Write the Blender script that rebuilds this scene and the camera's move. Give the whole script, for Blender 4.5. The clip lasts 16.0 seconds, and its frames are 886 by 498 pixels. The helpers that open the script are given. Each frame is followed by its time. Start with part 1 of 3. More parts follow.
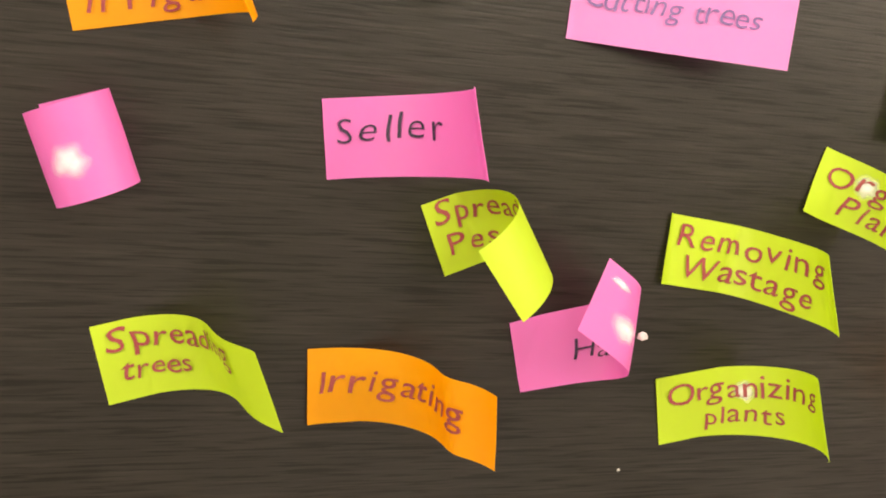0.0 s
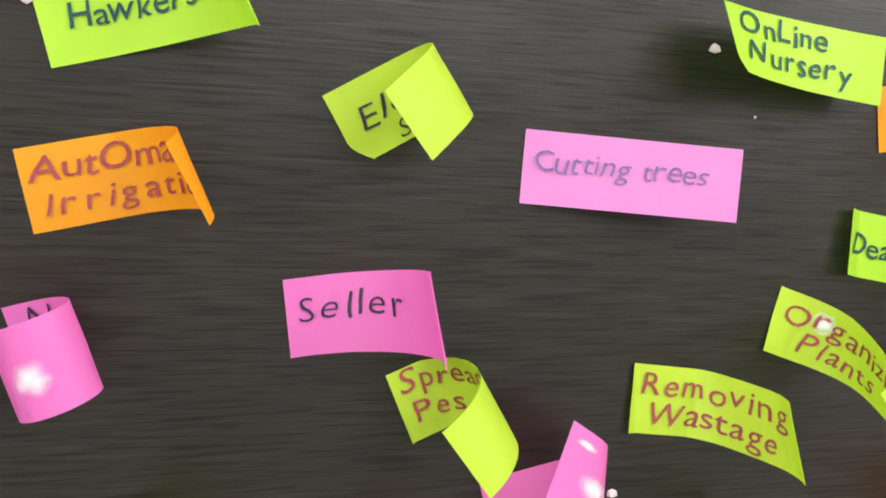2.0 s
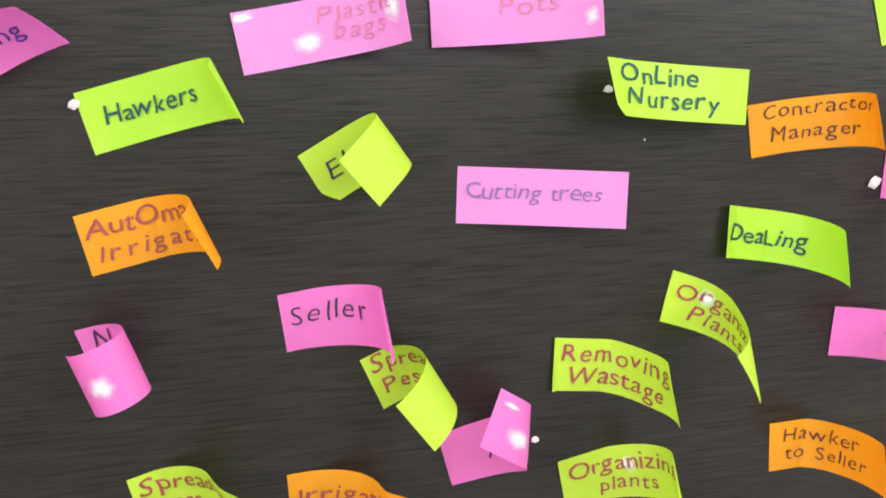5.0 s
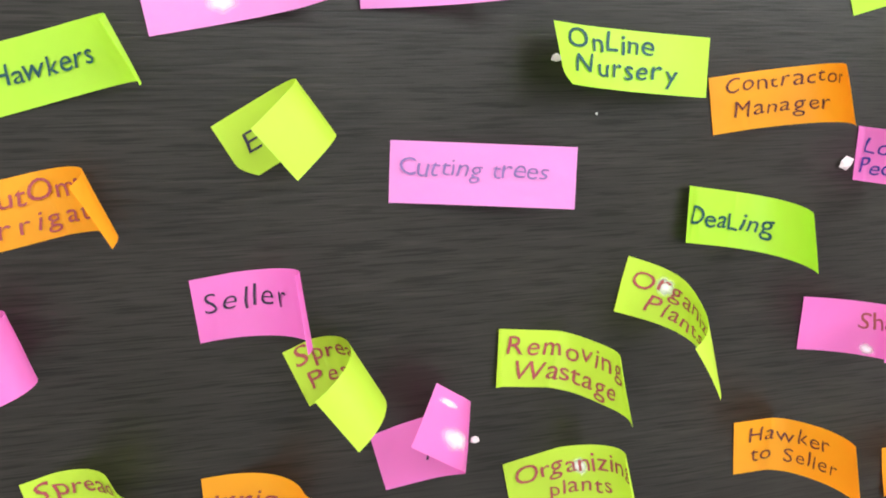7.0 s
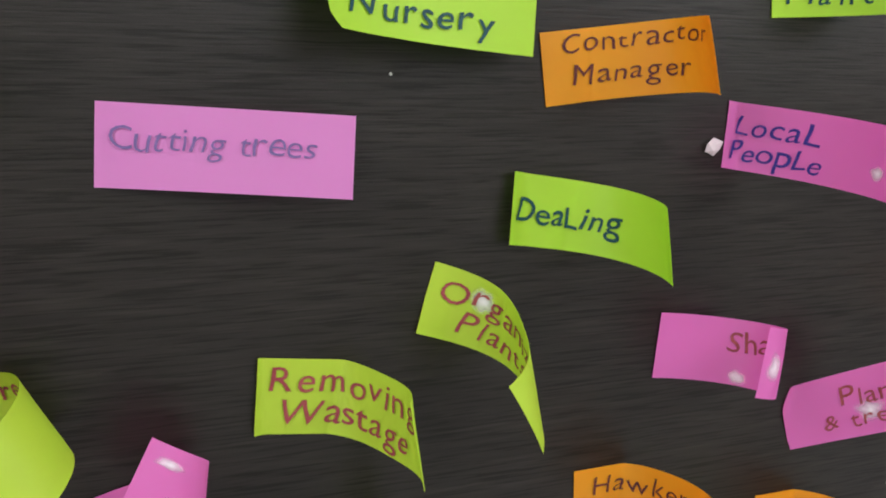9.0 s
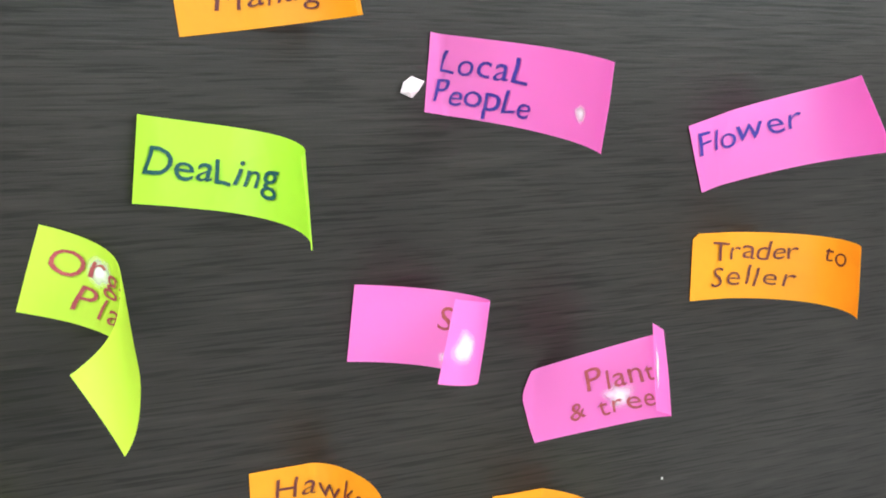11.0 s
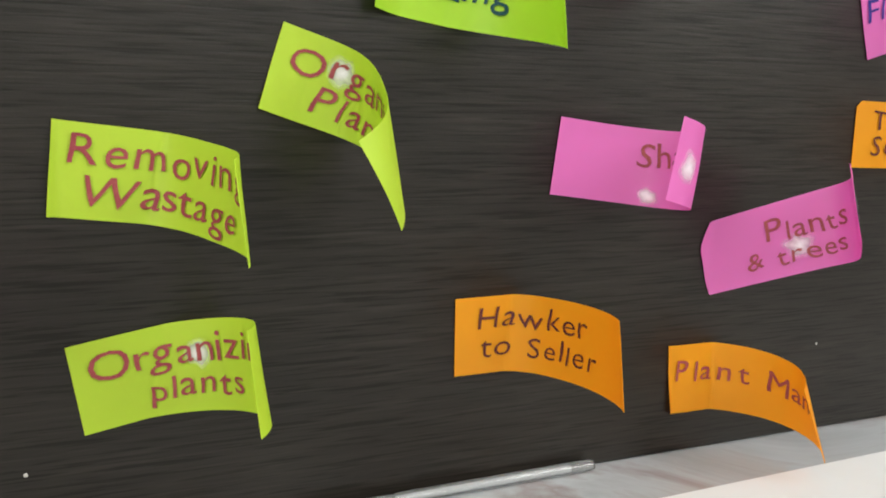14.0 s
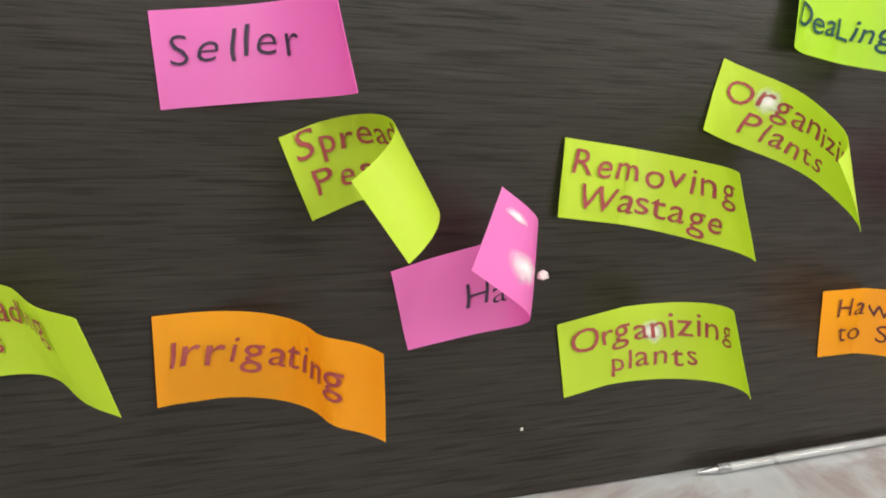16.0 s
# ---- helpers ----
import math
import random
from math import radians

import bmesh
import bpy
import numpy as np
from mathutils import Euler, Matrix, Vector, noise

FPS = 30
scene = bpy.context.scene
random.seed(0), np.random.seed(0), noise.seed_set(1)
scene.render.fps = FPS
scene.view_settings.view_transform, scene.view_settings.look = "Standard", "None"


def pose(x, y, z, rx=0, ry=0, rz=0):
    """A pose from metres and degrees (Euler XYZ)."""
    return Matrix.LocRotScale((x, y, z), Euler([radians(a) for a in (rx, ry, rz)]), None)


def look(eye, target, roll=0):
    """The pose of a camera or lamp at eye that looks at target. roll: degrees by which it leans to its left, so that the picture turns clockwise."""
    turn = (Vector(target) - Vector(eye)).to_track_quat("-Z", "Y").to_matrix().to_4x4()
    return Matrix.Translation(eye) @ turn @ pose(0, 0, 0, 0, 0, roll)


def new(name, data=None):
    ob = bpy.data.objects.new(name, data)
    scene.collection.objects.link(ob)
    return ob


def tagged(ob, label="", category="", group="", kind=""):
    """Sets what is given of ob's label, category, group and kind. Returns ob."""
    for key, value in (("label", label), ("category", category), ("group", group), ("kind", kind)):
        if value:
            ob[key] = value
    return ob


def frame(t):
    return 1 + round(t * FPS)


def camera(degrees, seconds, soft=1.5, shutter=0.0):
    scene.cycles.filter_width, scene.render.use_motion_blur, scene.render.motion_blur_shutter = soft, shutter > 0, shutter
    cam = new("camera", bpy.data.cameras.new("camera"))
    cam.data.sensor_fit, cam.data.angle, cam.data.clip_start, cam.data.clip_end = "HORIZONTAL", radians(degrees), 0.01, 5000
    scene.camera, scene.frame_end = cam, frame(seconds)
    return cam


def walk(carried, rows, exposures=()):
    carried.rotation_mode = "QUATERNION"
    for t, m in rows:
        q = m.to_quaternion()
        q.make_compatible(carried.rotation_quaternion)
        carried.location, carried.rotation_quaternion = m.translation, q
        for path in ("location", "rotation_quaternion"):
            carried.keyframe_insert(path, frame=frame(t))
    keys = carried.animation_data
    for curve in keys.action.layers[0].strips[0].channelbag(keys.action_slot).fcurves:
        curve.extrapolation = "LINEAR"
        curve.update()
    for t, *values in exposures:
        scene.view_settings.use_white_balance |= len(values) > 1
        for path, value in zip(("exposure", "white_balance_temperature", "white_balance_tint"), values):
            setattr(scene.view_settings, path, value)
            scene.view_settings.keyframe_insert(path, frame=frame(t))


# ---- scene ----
# Dark wood board with curled sticky notes, standing on a marble floor; metres, board face in the plane y = 0.
LENS = 48.7
cam = camera(LENS, 16.0, soft=1.9)
ROWS = [
    (0, -0.1334, -0.3081, 0.1465, 82.19, -4.45, -16.72),
    (0.5, -0.1333, -0.3107, 0.1586, 83.77, -3.22, -16.92),
    (1, -0.1356, -0.3099, 0.1614, 85.37, -2.38, -17.62),
    (1.5, -0.1328, -0.311, 0.1747, 86.1, -1.9, -17.79),
    (2, -0.1289, -0.3113, 0.1802, 86.26, -1.7, -17.97),
    (2.5, -0.1299, -0.3157, 0.1918, 86.45, -1.64, -18.17),
    (3, -0.1294, -0.3331, 0.2048, 86.84, -0.94, -18.17),
    (3.5, -0.1296, -0.3543, 0.2177, 85.91, 1.29, -16.53),
    (4, -0.124, -0.3694, 0.2137, 83.87, 1.27, -16.25),
    (4.5, -0.1257, -0.3919, 0.2233, 82.47, 1.11, -16.33),
    (5, -0.1248, -0.4147, 0.2288, 81.4, 1.43, -16.13),
    (5.2, -0.126, -0.4245, 0.2326, 81.04, 1.53, -16.22),
    (7.3, -0.0886, -0.3666, 0.2123, 81.73, 0.99, -17.25),
    (7.5, -0.0856, -0.3516, 0.2138, 81.57, 0.9, -17.9),
    (8, -0.0656, -0.33, 0.2118, 81.5, 0.29, -19.78),
    (8.5, -0.0369, -0.3156, 0.204, 81.37, -0.05, -21.25),
    (9, -0.0128, -0.3063, 0.2004, 81.31, 0.07, -21.98),
    (9.5, 0.0186, -0.295, 0.1917, 81.15, 0.03, -22.27),
    (10, 0.052, -0.2976, 0.1929, 81.43, 0.12, -22.05),
    (10.2, 0.0633, -0.2972, 0.1945, 81.11, -0.02, -22),
    (12.3, 0.1499, -0.285, 0.1446, 79.94, 2.17, -23.72),
    (12.5, 0.1409, -0.282, 0.1399, 79.9, 2.03, -23.76),
    (13, 0.1139, -0.2821, 0.1326, 79.88, 1.6, -23.45),
    (13.5, 0.0769, -0.2806, 0.1272, 80.42, 0.32, -24.25),
    (14, 0.0297, -0.2735, 0.1259, 81.17, -1.2, -25.08),
    (14.5, -0.0096, -0.2686, 0.1252, 81.07, -1.94, -25.48),
    (15, -0.0401, -0.2694, 0.1281, 81.09, -2, -25.16),
    (15.5, -0.0773, -0.2707, 0.129, 81.43, -1.94, -24.9),
    (16, -0.1196, -0.2665, 0.1288, 81.29, -2.05, -24.85),
]
walk(cam, [(t, pose(x, y, z, rx, ry, rz)) for t, x, y, z, rx, ry, rz in ROWS],
     exposures=[(0.0, 0.12, 8700, 12), (1.0, 0.03, 7050, 7), (4.0, -0.03, 6350, 5), (5.0, 0.06, 6350, 6), (7.5, 0.25, 6150, 4), (8.0, 0.38, 5950, 2),
                (8.5, -0.48, 6200, 6), (9.0, -0.7, 6250, 10), (9.5, -0.02, 6100, 4), (10.0, 0.56, 5800, 0), (12.5, -0.04, 6200, 4), (13.5, 0.3, 6250, 1), (14.0, -0.42, 6600, 5), (14.5, 0.08, 6700, 7), (15.5, -0.36, 6900, 6), (16.0, -0.17, 6900, 7)])

# ---- light: invented overcast windows behind and beside the camera as fill, sky outside ----
world = bpy.data.worlds.new("sky")
scene.world = world
world.use_nodes = True
wn, wl = world.node_tree.nodes, world.node_tree.links
sky = wn.new("ShaderNodeTexSky")
sky.sky_type, sky.sun_disc = "NISHITA", False
sky.sun_elevation, sky.sun_rotation = radians(40), radians(120)
wl.new(sky.outputs["Color"], wn["Background"].inputs["Color"])
wn["Background"].inputs["Strength"].default_value = 0.1

ROOM_L, ROOM_R, ROOM_B, ROOM_H = -1.7, 1.5, -2.6, 2.6
WIN_X0, WIN_X1, WIN_Z0, WIN_Z1 = 0.0, 1.4, 0.75, 2.25
# frontal fill light, set in an invented window behind the camera
fill_light = bpy.data.lights.new("back_fill_light", "AREA")
fill_light.shape, fill_light.size, fill_light.size_y = "RECTANGLE", 1.3, 1.4
fill_light.energy, fill_light.color = 34.0, (1.0, 0.98, 0.96)
lamp = new("back_fill_light", fill_light)
WIN_MID = ((WIN_X0 + WIN_X1) / 2, ROOM_B - 0.04, (WIN_Z0 + WIN_Z1) / 2)
lamp.matrix_world = look(WIN_MID, (WIN_MID[0], 0.0, WIN_MID[2]))
# fill from an invented west window, evens out the curled note ends
SIDE_Y0, SIDE_Y1, SIDE_Z0, SIDE_Z1 = -2.0, -0.75, 0.5, 2.0
side_light = bpy.data.lights.new("west_fill_light", "AREA")
side_light.shape, side_light.size, side_light.size_y = "RECTANGLE", 1.15, 1.4
side_light.energy, side_light.color = 52.0, (1.0, 0.985, 0.965)
side = new("west_fill_light", side_light)
SIDE_MID = (ROOM_L - 0.04, (SIDE_Y0 + SIDE_Y1) / 2, (SIDE_Z0 + SIDE_Z1) / 2)
side.matrix_world = look(SIDE_MID, (0.0, SIDE_MID[1], SIDE_MID[2]))
# added fill in an unseen east window, lifts the board's sheen at the right
east_light = bpy.data.lights.new("east_fill_light", "AREA")
east_light.shape, east_light.size, east_light.size_y = "RECTANGLE", 1.15, 1.4
east_light.energy, east_light.color = 36.0, (1.0, 0.985, 0.965)
east_lamp = new("east_fill_light", east_light)
EAST_MID = (ROOM_R + 0.04, (SIDE_Y0 + SIDE_Y1) / 2, (SIDE_Z0 + SIDE_Z1) / 2)
east_lamp.matrix_world = look(EAST_MID, (0.0, EAST_MID[1], EAST_MID[2]))


# ---- materials ----
class Mat:
    """A node material with a few helpers."""

    def __init__(self, name, rough=0.5, spec=0.5):
        self.m = bpy.data.materials.new(name)
        self.m.use_nodes = True
        self.n, self.l = self.m.node_tree.nodes, self.m.node_tree.links
        self.b = self.n["Principled BSDF"]
        self.b.inputs["Roughness"].default_value = rough
        self.b.inputs["Specular IOR Level"].default_value = spec

    def node(self, kind, **sockets):
        nd = self.n.new(kind)
        for k, v in sockets.items():
            nd.inputs[k].default_value = v
        return nd

    def coords(self, scale=(1, 1, 1), turn=(0, 0, 0), out="Object"):
        tc = self.n.new("ShaderNodeTexCoord")
        mp = self.n.new("ShaderNodeMapping")
        mp.inputs["Scale"].default_value = scale
        mp.inputs["Rotation"].default_value = turn
        self.l.new(tc.outputs[out], mp.inputs["Vector"])
        return mp.outputs["Vector"]

    def noise(self, vec, scale, detail=4.0, rough=0.55, dist=0.0):
        nd = self.node("ShaderNodeTexNoise", Scale=scale, Detail=detail, Roughness=rough, Distortion=dist)
        self.l.new(vec, nd.inputs["Vector"])
        return nd.outputs["Fac"]

    def ramp(self, fac, stops):
        nd = self.n.new("ShaderNodeValToRGB")
        el = nd.color_ramp.elements
        while len(el) < len(stops):
            el.new(0.5)
        for e, (p, c) in zip(el, stops):
            e.position, e.color = p, (*c, 1)
        self.l.new(fac, nd.inputs["Fac"])
        return nd.outputs["Color"]

    def mix(self, fac, a, b, blend="MIX"):
        nd = self.n.new("ShaderNodeMix")
        nd.data_type, nd.blend_type = "RGBA", blend
        for sock, v in ((nd.inputs[0], fac), (nd.inputs[6], a), (nd.inputs[7], b)):
            if isinstance(v, (int, float)):
                sock.default_value = v
            elif isinstance(v, tuple):
                sock.default_value = (*v, 1)
            else:
                self.l.new(v, sock)
        return nd.outputs[2]

    def math(self, op, a, b):
        nd = self.n.new("ShaderNodeMath")
        nd.operation = op
        for sock, v in ((nd.inputs[0], a), (nd.inputs[1], b)):
            if isinstance(v, (int, float)):
                sock.default_value = v
            else:
                self.l.new(v, sock)
        return nd.outputs[0]

    def span(self, fac, lo, hi):
        nd = self.n.new("ShaderNodeMapRange")
        nd.inputs["To Min"].default_value, nd.inputs["To Max"].default_value = lo, hi
        self.l.new(fac, nd.inputs["Value"])
        return nd.outputs["Result"]

    def colour(self, c):
        if isinstance(c, tuple):
            self.b.inputs["Base Color"].default_value = (*c, 1)
        else:
            self.l.new(c, self.b.inputs["Base Color"])
        return self

    def bump(self, height, strength, distance):
        nd = self.node("ShaderNodeBump", Strength=strength, Distance=distance)
        self.l.new(height, nd.inputs["Height"])
        self.l.new(nd.outputs["Normal"], self.b.inputs["Normal"])
        return self


def wenge():
    """Dark brown laminate with a fine, slightly wavy horizontal grain."""
    k = Mat("dark_wood_laminate", 0.36, 0.34)
    grain = k.noise(k.coords((26, 26, 560)), 1.0, 6, 0.62, 0.3)
    bands = k.noise(k.coords((4, 4, 55)), 1.0, 4, 0.55, 0.5)
    pores = k.noise(k.coords((34, 34, 1000)), 1.0, 4, 0.55, 0.3)
    cloud = k.noise(k.coords((9, 9, 14)), 1.0, 4, 0.5)
    base = k.ramp(grain, [(0.34, (0.0070, 0.0055, 0.0042)), (0.48, (0.0140, 0.0113, 0.0088)), (0.60, (0.0240, 0.0198, 0.0160)), (0.74, (0.041, 0.0345, 0.0285))])
    base = k.mix(k.span(bands, 0.0, 0.6), base, (0.0165, 0.0133, 0.0106))
    dash = k.ramp(pores, [(0.50, (0, 0, 0)), (0.61, (0.9, 0.9, 0.9))])
    base = k.mix(k.math("MULTIPLY", dash, k.span(bands, 0.35, 1.0)), base, (0.0022, 0.0018, 0.0014))
    base = k.mix(k.math("MULTIPLY", k.span(cloud, 0.0, 1.0), 0.42), base, (0.026, 0.0210, 0.0160))
    k.colour(base)
    k.l.new(k.span(grain, 0.27, 0.40), k.b.inputs["Roughness"])
    k.l.new(k.span(k.math("MULTIPLY", dash, k.span(bands, 0.4, 1.0)), 0.35, 0.23), k.b.inputs["Specular IOR Level"])
    both = k.math("SUBTRACT", k.math("MULTIPLY", grain, 0.6), k.math("MULTIPLY", pores, 0.9))
    return k.bump(both, 0.20, 0.0005).m


def paper(name, col, deep):
    """Matt fluorescent note paper that lets a little light through."""
    k = Mat(name, 0.46, 0.45)
    fibre = k.noise(k.coords((900, 900, 900)), 1.0, 4, 0.6)
    mottle = k.noise(k.coords((45, 45, 45)), 1.0, 3, 0.5)
    c = k.mix(k.math("MULTIPLY", k.span(mottle, 0.0, 1.0), 0.30), col, deep)
    c = k.mix(k.math("MULTIPLY", k.span(fibre, 0.0, 1.0), 0.12), c, deep)
    k.colour(c)
    k.bump(k.math("ADD", k.math("MULTIPLY", mottle, 1.0), k.math("MULTIPLY", fibre, 0.12)), 0.25, 0.0007)
    tr = k.n.new("ShaderNodeBsdfTranslucent")
    mx = k.node("ShaderNodeMixShader", Fac=0.45)
    k.l.new(c, tr.inputs["Color"])
    k.l.new(k.b.outputs["BSDF"], mx.inputs[1])
    k.l.new(tr.outputs["BSDF"], mx.inputs[2])
    k.l.new(mx.outputs["Shader"], k.n["Material Output"].inputs["Surface"])
    return k.m


def ink(name, col, pale):
    """Felt-pen ink, uneven where the pen pressed less."""
    k = Mat(name, 0.55, 0.3)
    f = k.noise(k.coords((260, 260, 260)), 1.0, 3, 0.6)
    return k.colour(k.mix(k.span(f, -0.3, 1.0), col, pale)).m


def marble():
    k = Mat("pale_marble", 0.25, 0.5)
    v = k.coords((1, 1, 1), (0, 0, 0.5))
    vein = k.noise(v, 7.0, 8, 0.62, 1.6)
    soft = k.noise(v, 16.0, 5, 0.55, 0.6)
    base = k.ramp(vein, [(0.36, (0.40, 0.41, 0.42)), (0.47, (0.52, 0.54, 0.56)), (0.55, (0.34, 0.27, 0.26)), (0.62, (0.47, 0.47, 0.48)), (0.8, (0.54, 0.57, 0.60))])
    return k.colour(k.mix(k.math("MULTIPLY", k.span(soft, 0.0, 1.0), 0.5), base, (0.54, 0.57, 0.60))).m


def plain(name, col, rough, var=0.12, scale=30.0, spec=0.5):
    k = Mat(name, rough, spec)
    f = k.noise(k.coords(), scale, 4, 0.6)
    dark = tuple(c * (1 - var) for c in col)
    return k.colour(k.mix(k.span(f, 0.0, 1.0), col, dark)).bump(f, 0.1, 0.0005).m


def clear_plastic():
    k = Mat("clear_plastic", 0.08, 0.5)
    k.colour((0.93, 0.95, 0.96))
    k.b.inputs["Transmission Weight"].default_value = 0.85
    k.b.inputs["IOR"].default_value = 1.49
    return k.m


M_WOOD = wenge()
PAPER = {
    "pink": paper("pink_note_paper", (0.95, 0.27, 0.71), (0.86, 0.20, 0.62)),
    "rose": paper("rose_note_paper", (0.95, 0.40, 0.82), (0.88, 0.32, 0.73)),
    "yellow": paper("yellow_note_paper", (0.70, 0.89, 0.085), (0.61, 0.79, 0.055)),
    "green": paper("lime_note_paper", (0.63, 0.92, 0.075), (0.55, 0.83, 0.05)),
    "orange": paper("orange_note_paper", (1.0, 0.50, 0.024), (0.95, 0.40, 0.014)),
}
INK = {
    "black": ink("black_ink", (0.018, 0.014, 0.03), (0.06, 0.04, 0.09)),
    "red": ink("red_ink", (0.25, 0.030, 0.045), (0.43, 0.11, 0.10)),
    "maroon": ink("maroon_ink", (0.075, 0.016, 0.020), (0.16, 0.04, 0.035)),
    "teal": ink("teal_ink", (0.006, 0.045, 0.055), (0.015, 0.09, 0.085)),
    "blue": ink("blue_ink", (0.03, 0.02, 0.20), (0.06, 0.04, 0.30)),
    "violet": ink("faded_violet_ink", (0.13, 0.10, 0.26), (0.30, 0.16, 0.40)),
    "faded": ink("faded_red_ink", (0.52, 0.13, 0.24), (0.68, 0.22, 0.40)),
}


def white_film():
    """A glossy white film, thinning out towards its rim."""
    k = Mat("glossy_white_film", 0.2, 0.6)
    k.colour((0.95, 0.90, 0.94))
    at = k.n.new("ShaderNodeAttribute")
    at.attribute_name = "film"
    f = k.noise(k.coords((350, 350, 350)), 1.0, 3, 0.6)
    k.l.new(k.math("MULTIPLY", at.outputs["Fac"], k.span(f, 0.5, 1.3)), k.b.inputs["Alpha"])
    return k.m


M_WHITE_FILM = white_film()
M_PUTTY = plain("pale_adhesive_putty", (0.74, 0.62, 0.64), 0.6, 0.15, 300.0)
M_MARBLE = marble()
M_WALL = plain("white_wall_paint", (0.78, 0.77, 0.75), 0.85, 0.05, 6.0)
M_CEIL = plain("ceiling_paint", (0.82, 0.82, 0.81), 0.9, 0.04, 5.0)
M_SHEET = plain("white_paper", (0.88, 0.89, 0.90), 0.7, 0.04, 60.0)
M_FRAME = plain("frame_paint", (0.75, 0.75, 0.74), 0.4, 0.05, 20.0)
M_METAL = plain("steel", (0.62, 0.62, 0.64), 0.25, 0.1, 200.0)
M_METAL.node_tree.nodes["Principled BSDF"].inputs["Metallic"].default_value = 1.0
M_CLEAR = clear_plastic()
M_GREY = plain("grey_ink_paste", (0.10, 0.10, 0.12), 0.5, 0.2, 200.0)
M_SPECK = plain("white_paint_speck", (0.52, 0.51, 0.48), 0.7, 0.1, 900.0)
M_CHIP = plain("dark_chip", (0.008, 0.007, 0.006), 0.9, 0.2, 900.0)


# ---- building helpers ----
def part(name, bm, material, parent=None, label="", smooth=False):
    """Links a bmesh as one mesh object, under a thing or a part."""
    me = bpy.data.meshes.new(name)
    bmesh.ops.recalc_face_normals(bm, faces=bm.faces)
    bm.to_mesh(me)
    bm.free()
    me.materials.append(material)
    if smooth:
        for p in me.polygons:
            p.use_smooth = True
    ob = new(name, me)
    if parent is not None:
        ob.parent = parent
        ob.matrix_parent_inverse = parent.matrix_world.inverted()
    if label:
        tagged(ob, label)
    return ob


def base_at(name, m):
    ob = new(name)
    ob.empty_display_size = 0.01
    ob.matrix_world = m
    bpy.context.view_layer.update()
    return ob


def box(bm, x0, x1, y0, y1, z0, z1):
    v = [bm.verts.new((x, y, z)) for x in (x0, x1) for y in (y0, y1) for z in (z0, z1)]
    for f in ((0, 1, 3, 2), (4, 6, 7, 5), (0, 4, 5, 1), (2, 3, 7, 6), (0, 2, 6, 4), (1, 5, 7, 3)):
        bm.faces.new([v[i] for i in f])
    return bm


def bevelled_box(x0, x1, y0, y1, z0, z1, r):
    bm = box(bmesh.new(), x0, x1, y0, y1, z0, z1)
    bmesh.ops.bevel(bm, geom=bm.edges[:], offset=r, segments=2, affect="EDGES")
    return bm


# ---- the setting ----
board = part("wall_north", bevelled_box(ROOM_L, ROOM_R, 0.0, 0.022, -0.0004, ROOM_H, 0.0006), M_WOOD)
tagged(board, "dark wenge wood laminate board standing on the floor", "wall", kind="structure")
floor = part("floor", box(bmesh.new(), ROOM_L - 0.12, ROOM_R + 0.12, ROOM_B - 0.12, 0.05, -0.05, -0.0008), M_MARBLE)
tagged(floor, "pale polished marble floor with pinkish brown veins", "floor", kind="structure")
ceiling = part("ceiling", box(bmesh.new(), ROOM_L - 0.12, ROOM_R + 0.12, ROOM_B - 0.12, 0.05, ROOM_H, ROOM_H + 0.05), M_CEIL)
tagged(ceiling, "plain white painted ceiling", "ceiling", kind="structure")
# unseen closing walls, their openings made up for the fill lights
for wall_name, wx0, wx1 in (("wall_east", ROOM_R, ROOM_R + 0.12), ("wall_west", ROOM_L - 0.12, ROOM_L)):
    bm = bmesh.new()
    for y0, y1, z0, z1 in ((ROOM_B - 0.12, SIDE_Y0, 0, ROOM_H), (SIDE_Y1, 0.05, 0, ROOM_H), (SIDE_Y0, SIDE_Y1, 0, SIDE_Z0), (SIDE_Y0, SIDE_Y1, SIDE_Z1, ROOM_H)):
        box(bm, wx0, wx1, y0, y1, z0, z1)
    tagged(part(wall_name, bm, M_WALL), "unseen plain white painted wall with an opening for a fill light", "wall", kind="structure")
bm = bmesh.new()
for x0, x1, z0, z1 in ((ROOM_L, WIN_X0, 0, ROOM_H), (WIN_X1, ROOM_R, 0, ROOM_H), (WIN_X0, WIN_X1, 0, WIN_Z0), (WIN_X0, WIN_X1, WIN_Z1, ROOM_H)):
    box(bm, x0, x1, ROOM_B - 0.12, ROOM_B, z0, z1)
south = part("wall_south", bm, M_WALL)
tagged(south, "unseen plain white painted wall with an opening for a fill light", "wall", kind="structure")
# frame of the invented back window, never in view
window = base_at("added_window_1", pose(WIN_X0, ROOM_B - 0.1, WIN_Z0))
tagged(window, "added white window frame around the back fill light", "window", kind="structure")
for x0, x1, z0, z1 in ((WIN_X0, WIN_X0 + 0.045, WIN_Z0, WIN_Z1), (WIN_X1 - 0.045, WIN_X1, WIN_Z0, WIN_Z1),
                       (WIN_X0 + 0.045, WIN_X1 - 0.045, WIN_Z0, WIN_Z0 + 0.045), (WIN_X0 + 0.045, WIN_X1 - 0.045, WIN_Z1 - 0.045, WIN_Z1)):
    part("added_frame", bevelled_box(x0, x1, ROOM_B - 0.11, ROOM_B - 0.07, z0, z1, 0.004), M_FRAME, window)

